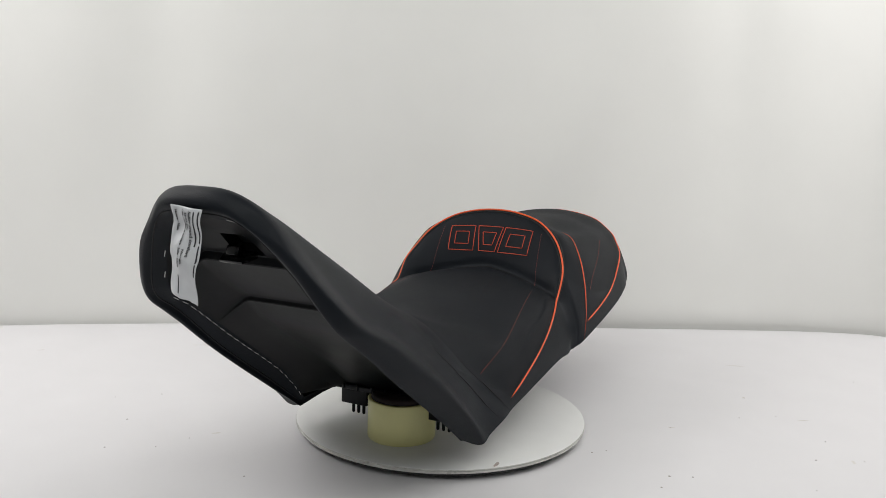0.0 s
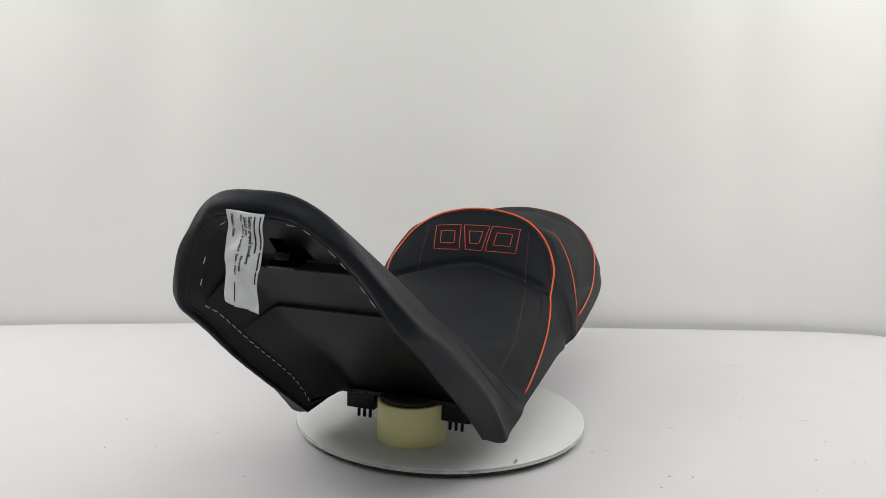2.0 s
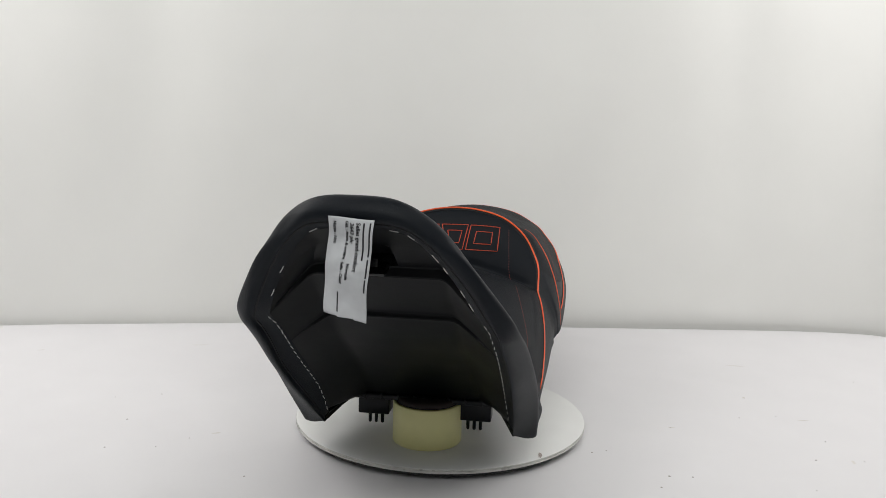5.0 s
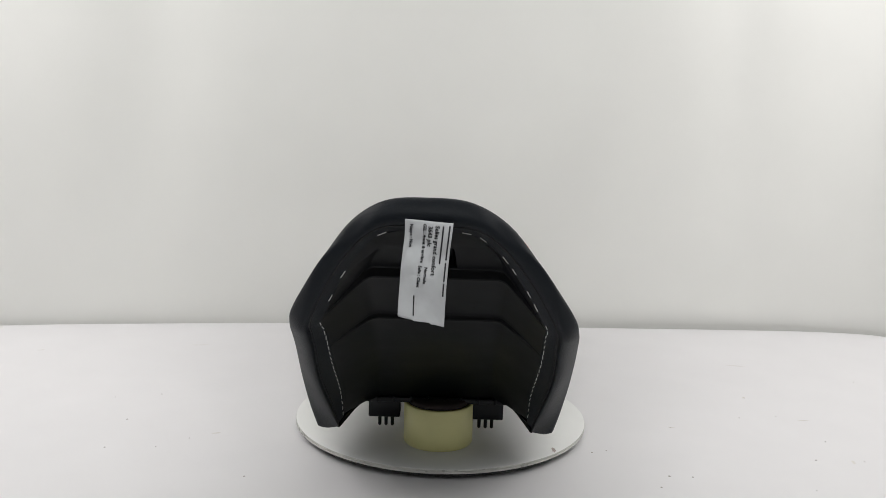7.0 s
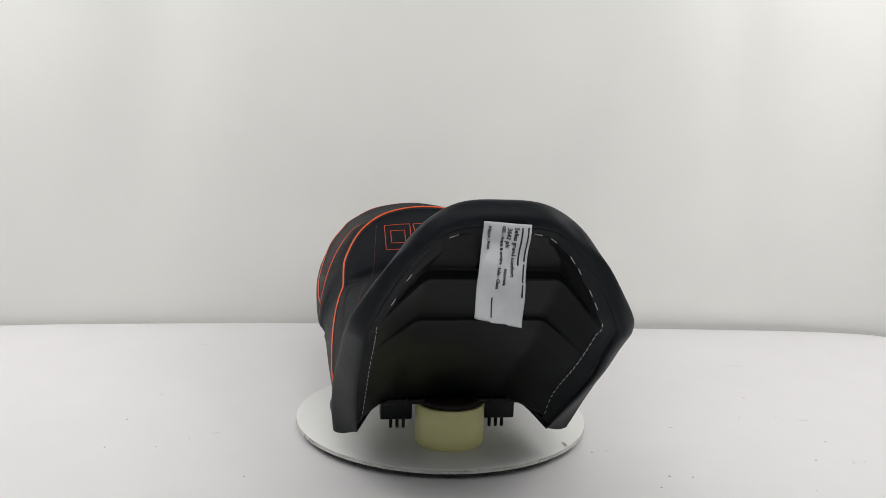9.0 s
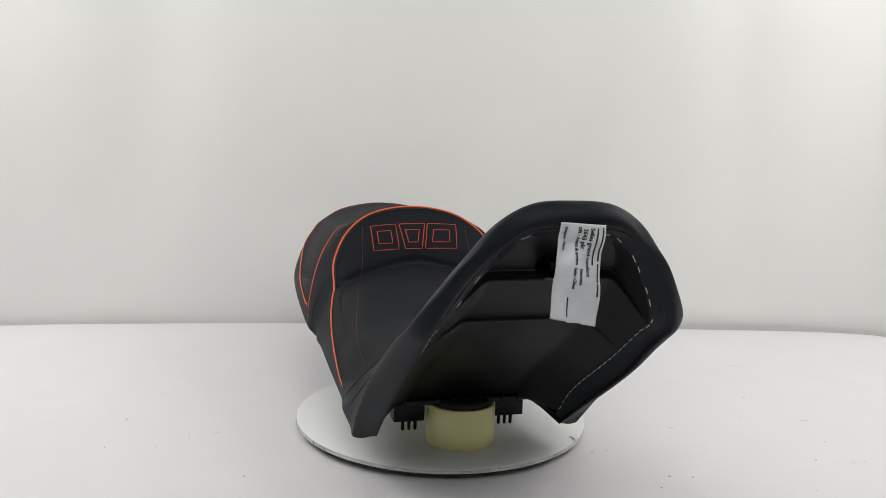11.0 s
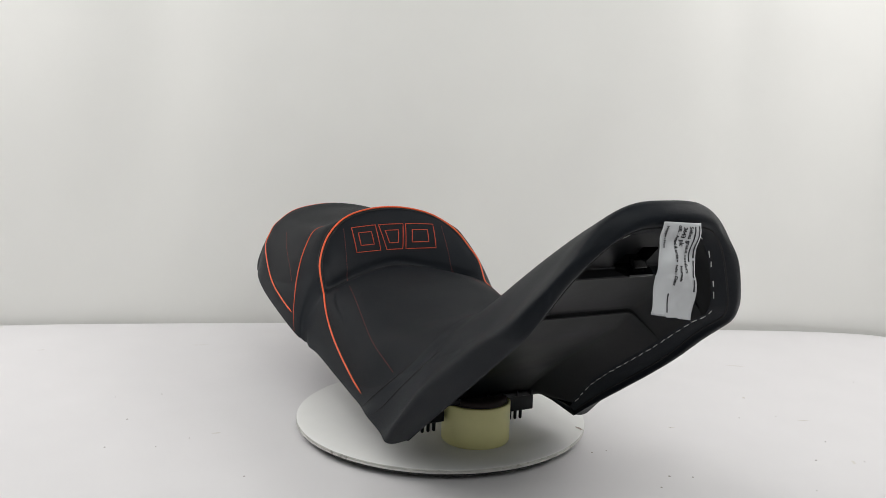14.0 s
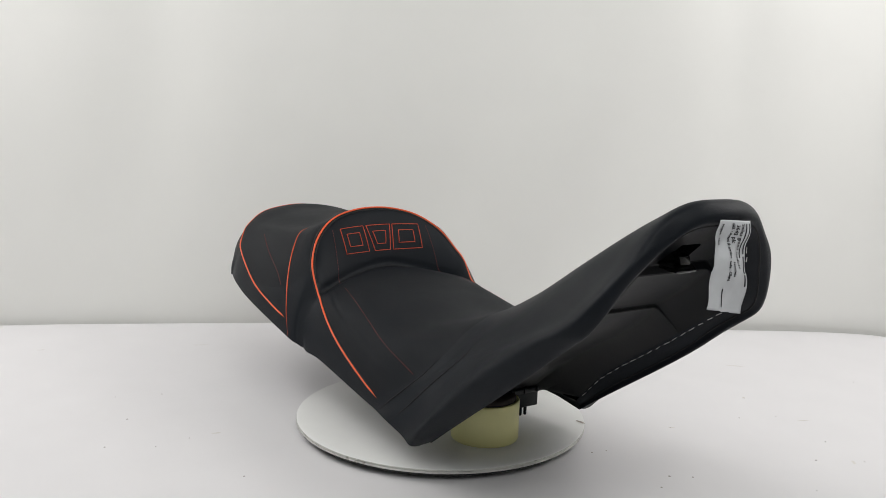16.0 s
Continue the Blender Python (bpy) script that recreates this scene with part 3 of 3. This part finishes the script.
def emblem():
    """Three plain outlined blocks sewn in orange on the upright rest."""
    def at(x, z):
        return (x, float(np.interp(z, [.190, .236], [.141, .157])) + .008 * (1 - (x / .065) ** 2), z)
    shapes = [[(-.065, .2315), (-.0275, .2320), (-.0245, .1955), (-.0625, .1950)],
              [(-.0225, .2320), (.0165, .2325), (.0100, .1960), (-.0150, .1958)],
              [(.0205, .2325), (.0635, .2335), (.0620, .1970), (.0150, .1960)]]
    for sh in shapes:
        loop = []
        for (xa, za), (xb, zb) in zip(sh, sh[1:] + sh[:1]):
            loop += [at(xa + (xb - xa) * k / 6, za + (zb - za) * k / 6) for k in range(6)]
        loop.append(loop[0])
        bars = []
        for q in loop:
            place, normal, _, _ = TREE.find_nearest(Vector(q))
            bars.append(place + Vector((0, -.0004, 0.0001)))
        part("emblem_outline", tube_bm(bars, .00062, 6), M_THREAD, SEAT, "plain orange embroidered outline")
        cx, cz = sum(q[0] for q in sh) / 4, sum(q[1] for q in sh) / 4
        inner = []
        for (xa, za), (xb, zb) in zip(sh, sh[1:] + sh[:1]):
            inner += [at(cx + .55 * (xa + (xb - xa) * k / 5 - cx), cz + .5 * (za + (zb - za) * k / 5 - cz)) for k in range(5)]
        inner.append(inner[0])
        part("emblem_outline", tube_bm([TREE.find_nearest(Vector(q))[0] + Vector((0, -.0004, .0001)) for q in inner], .00062, 6), M_THREAD, SEAT, "plain orange embroidered outline")


emblem()


def lip_stitches():
    """White tacking stitches along the inner edge of the nose."""
    bm = tube_bm([(-.0036, 0, 0), (0, 0, .0001), (.0036, 0, 0)], .00042, 6)
    me = bpy.data.meshes.new("stitch")
    bm.to_mesh(me)
    bm.free()
    me.materials.append(M_WHITE_THREAD)
    path = [Vector(q) for q in SKIN[1]]
    run = np.concatenate([[0], np.cumsum([(b - a).length for a, b in zip(path, path[1:])])])
    rng = random.Random(4)
    s = .012
    while s < run[-1] - .012:
        k = min(len(path) - 2, int(np.searchsorted(run, s)) - 1)
        f = (s - run[k]) / (run[k + 1] - run[k])
        c = path[k].lerp(path[k + 1], f)
        d = (path[k + 1] - path[k]).normalized()
        low = c.z < .2
        if not (-.03 < c.x < .016 and c.z > .27) and (low or rng.random() < .5):
            ob = new("stitch", me)
            ob.parent = SEAT
            x = d
            z = x.cross(Vector(SKIN[3, k]) - Vector(SKIN[0, k])).normalized()
            z = -z if z.y > 0 else z
            y = z.cross(x)
            rot = Matrix((x, y, z)).transposed().to_4x4()
            ob.matrix_basis = Matrix.Translation(c + z * .0005) @ rot @ pose(0, 0, 0, 0, 0, rng.uniform(-7, 7)) @ Matrix.Diagonal((rng.uniform(.9, 1.2), 1, 1, 1))
        s += .0135 * rng.uniform(.92, 1.08)


lip_stitches()


def paper_label():
    """The white printed sticker that hangs over the lip."""
    tl, tr, bl, br = (Vector(q) for q in ((-.0245, -.4445, .3045), (.0125, -.4465, .3025), (-.0275, -.4365, .2275), (.0075, -.4475, .2235)))

    def sheet(u, v):
        q = tl.lerp(tr, u).lerp(bl.lerp(br, u), v)
        wave = .0030 * math.sin(5.2 * v + 1.0) * (1 - .5 * u) + .0020 * math.sin(11 * v - 3.2 * u + .5) + .0007 * math.sin(21 * v + 9 * u) * (v < .55)
        q.y += wave * min(1, v * 5) + .0015 * math.sin(6.5 * u + 3 * v)
        q.x += .0010 * math.sin(6.0 * v + .3) * (1 - u) - .0010 * math.sin(math.pi * v) * u
        if v < .08:
            q.y += (.08 - v) * .02
        return q
    rows = []
    n = 44
    for i in range(n + 1):
        v = i / n
        row = []
        for j in range(19):
            u = j / 18
            vv = v
            if i == n:
                vv = 1.0 - (.045 if u < .28 else 0) - (.012 if u < .7 else 0)
            row.append(sheet(.012 * math.cos(9 * v) * (1 if j == 0 else 0) + u, vv))
        rows.append(row)
    lab = part("paper_label", grid_bm(rows), M_LABEL, SEAT, "crumpled white printed paper label")
    so = lab.modifiers.new("thick", "SOLIDIFY")
    so.thickness, so.offset = .0003, 0

    def print_bar(u0, u1, v0, v1):
        k = 8
        a = [sheet(u0, v0 + (v1 - v0) * i / k) + Vector((0, -.0006, 0)) for i in range(k + 1)]
        b = [sheet(u1, v0 + (v1 - v0) * i / k) + Vector((0, -.0006, 0)) for i in range(k + 1)]
        bm = grid_bm([a, b])
        ex = bmesh.ops.extrude_face_region(bm, geom=bm.faces[:])
        bmesh.ops.translate(bm, verts=[e for e in ex["geom"] if isinstance(e, bmesh.types.BMVert)], vec=(0, .0003, 0))
        part("printed_bar", bm, M_INK, lab)

    def words(text, u, v, size):
        """Words printed down the sheet, their tops to the right edge."""
        cu = bpy.data.curves.new("words", "FONT")
        cu.body, cu.size, cu.resolution_u, cu.offset = text, size, 2, 0.00012
        tmp = bpy.data.objects.new("words", cu)
        scene.collection.objects.link(tmp)
        bpy.context.view_layer.update()
        me = bpy.data.meshes.new_from_object(tmp.evaluated_get(bpy.context.evaluated_depsgraph_get()))
        bpy.data.objects.remove(tmp)
        W, Hh = .0365, .0785
        for vert in me.vertices:
            vert.co = sheet(u + vert.co.y / W, v + vert.co.x / Hh) + Vector((0, -.0007, 0))
        me.materials.clear()
        me.materials.append(M_INK)
        ob = new("lettering", me)
        ob.parent = lab
    # names and codes as bars, plain words lettered
    print_bar(.920, .952, .03, .36)
    print_bar(.920, .952, .385, .56)
    print_bar(.920, .952, .575, .70)
    print_bar(.790, .822, .035, .40)
    words("Selles grand confort", .645, .035, .0046)
    words("3643 plc", .50, .045, .0046)
    words("GEL : Avant & arrière", .395, .03, .0033)
    words("Normale", .50, .44, .0034)
    words("Selle : Client", .37, .43, .0033)
    words("Nappe : Non", .115, .045, .0034)
    print_bar(.320, .345, .735, .935)


paper_label()


def dust():
    """Specks and scuffs lying on the table sheet."""
    rng = random.Random(11)
    spots = [(-.41, -.022), (-.40, -.117), (-.46, .063), (-.40, .081), (-.341, -.111), (-.31, -.081), (-.216, -.187), (.309, .006), (.292, -.154), (.248, -.184), (.50, -.03), (.46, -.093),
             (.519, -.094), (.422, -.181), (.455, .14), (.187, -.089), (.206, -.082), (.417, .052), (.472, .061), (.667, .238), (.265, -.153)]
    bm = bmesh.new()
    for x, y in spots:
        n = rng.randint(5, 8)
        r = rng.uniform(.0007, .0016)
        ring = [bm.verts.new((x + r * rng.uniform(.6, 1.3) * math.cos(6.283 * k / n), y + r * rng.uniform(.6, 1.5) * math.sin(6.283 * k / n), TABLE_Z)) for k in range(n)]
        tip = bm.verts.new((x, y, TABLE_Z + .0008))
        for k in range(n):
            bm.faces.new((ring[k], ring[(k + 1) % n], tip))
    tagged(part("dust", bm, M_SPECK), "dark dust specks lying on the white sheet", "dust", kind="stuff")
    bm = bmesh.new()
    for x, y, ln, a in ((-.676, .288, .012, 0), (-.424, .349, .03, 2), (-.282, -.062, .012, 0), (.501, .314, .035, -18), (.505, .048, .018, -14), (.504, -.097, .012, 60), (.455, .142, .01, 40), (.31, .005, .009, -20)):
        c, s2 = math.cos(radians(a)), math.sin(radians(a))
        pts = []
        for k in range(9):
            f = k / 8 - .5
            w = .0022 * (1 - (2 * f) ** 2) + .0001
            pts.append((ln * f, w * rng.uniform(.6, 1.3), .0012 * math.sin(5 * f)))
        up = [bm.verts.new((x + c * px - s2 * (w + o), y + s2 * px + c * (w + o), TABLE_Z + .0003)) for px, w, o in pts]
        dn = [bm.verts.new((x + c * px - s2 * (o - w), y + s2 * px + c * (o - w), TABLE_Z + .0003)) for px, w, o in pts]
        for k in range(8):
            bm.faces.new((up[k], up[k + 1], dn[k + 1], dn[k]))
    tagged(part("scuff_marks", bm, M_SCUFF), "faint grey scuff marks on the white sheet", "scuff", kind="stuff")


dust()

# ---------------------------------------------------------------- motion


def motions():
    rows = [(2.0 * k, pose(0, 0, 0, 0, 0, -26.846 + 3.8066 * 2.0 * k)) for k in range(9)]
    seat_rows = [(t, m @ pose(-0.00525, 0, 0)) for t, m in rows]
    walk(TURNTABLE, rows)
    walk(SEAT, seat_rows)
    # the roll was placed for the seat facing the eye
    walk(ROLL_THING, rows)


motions()
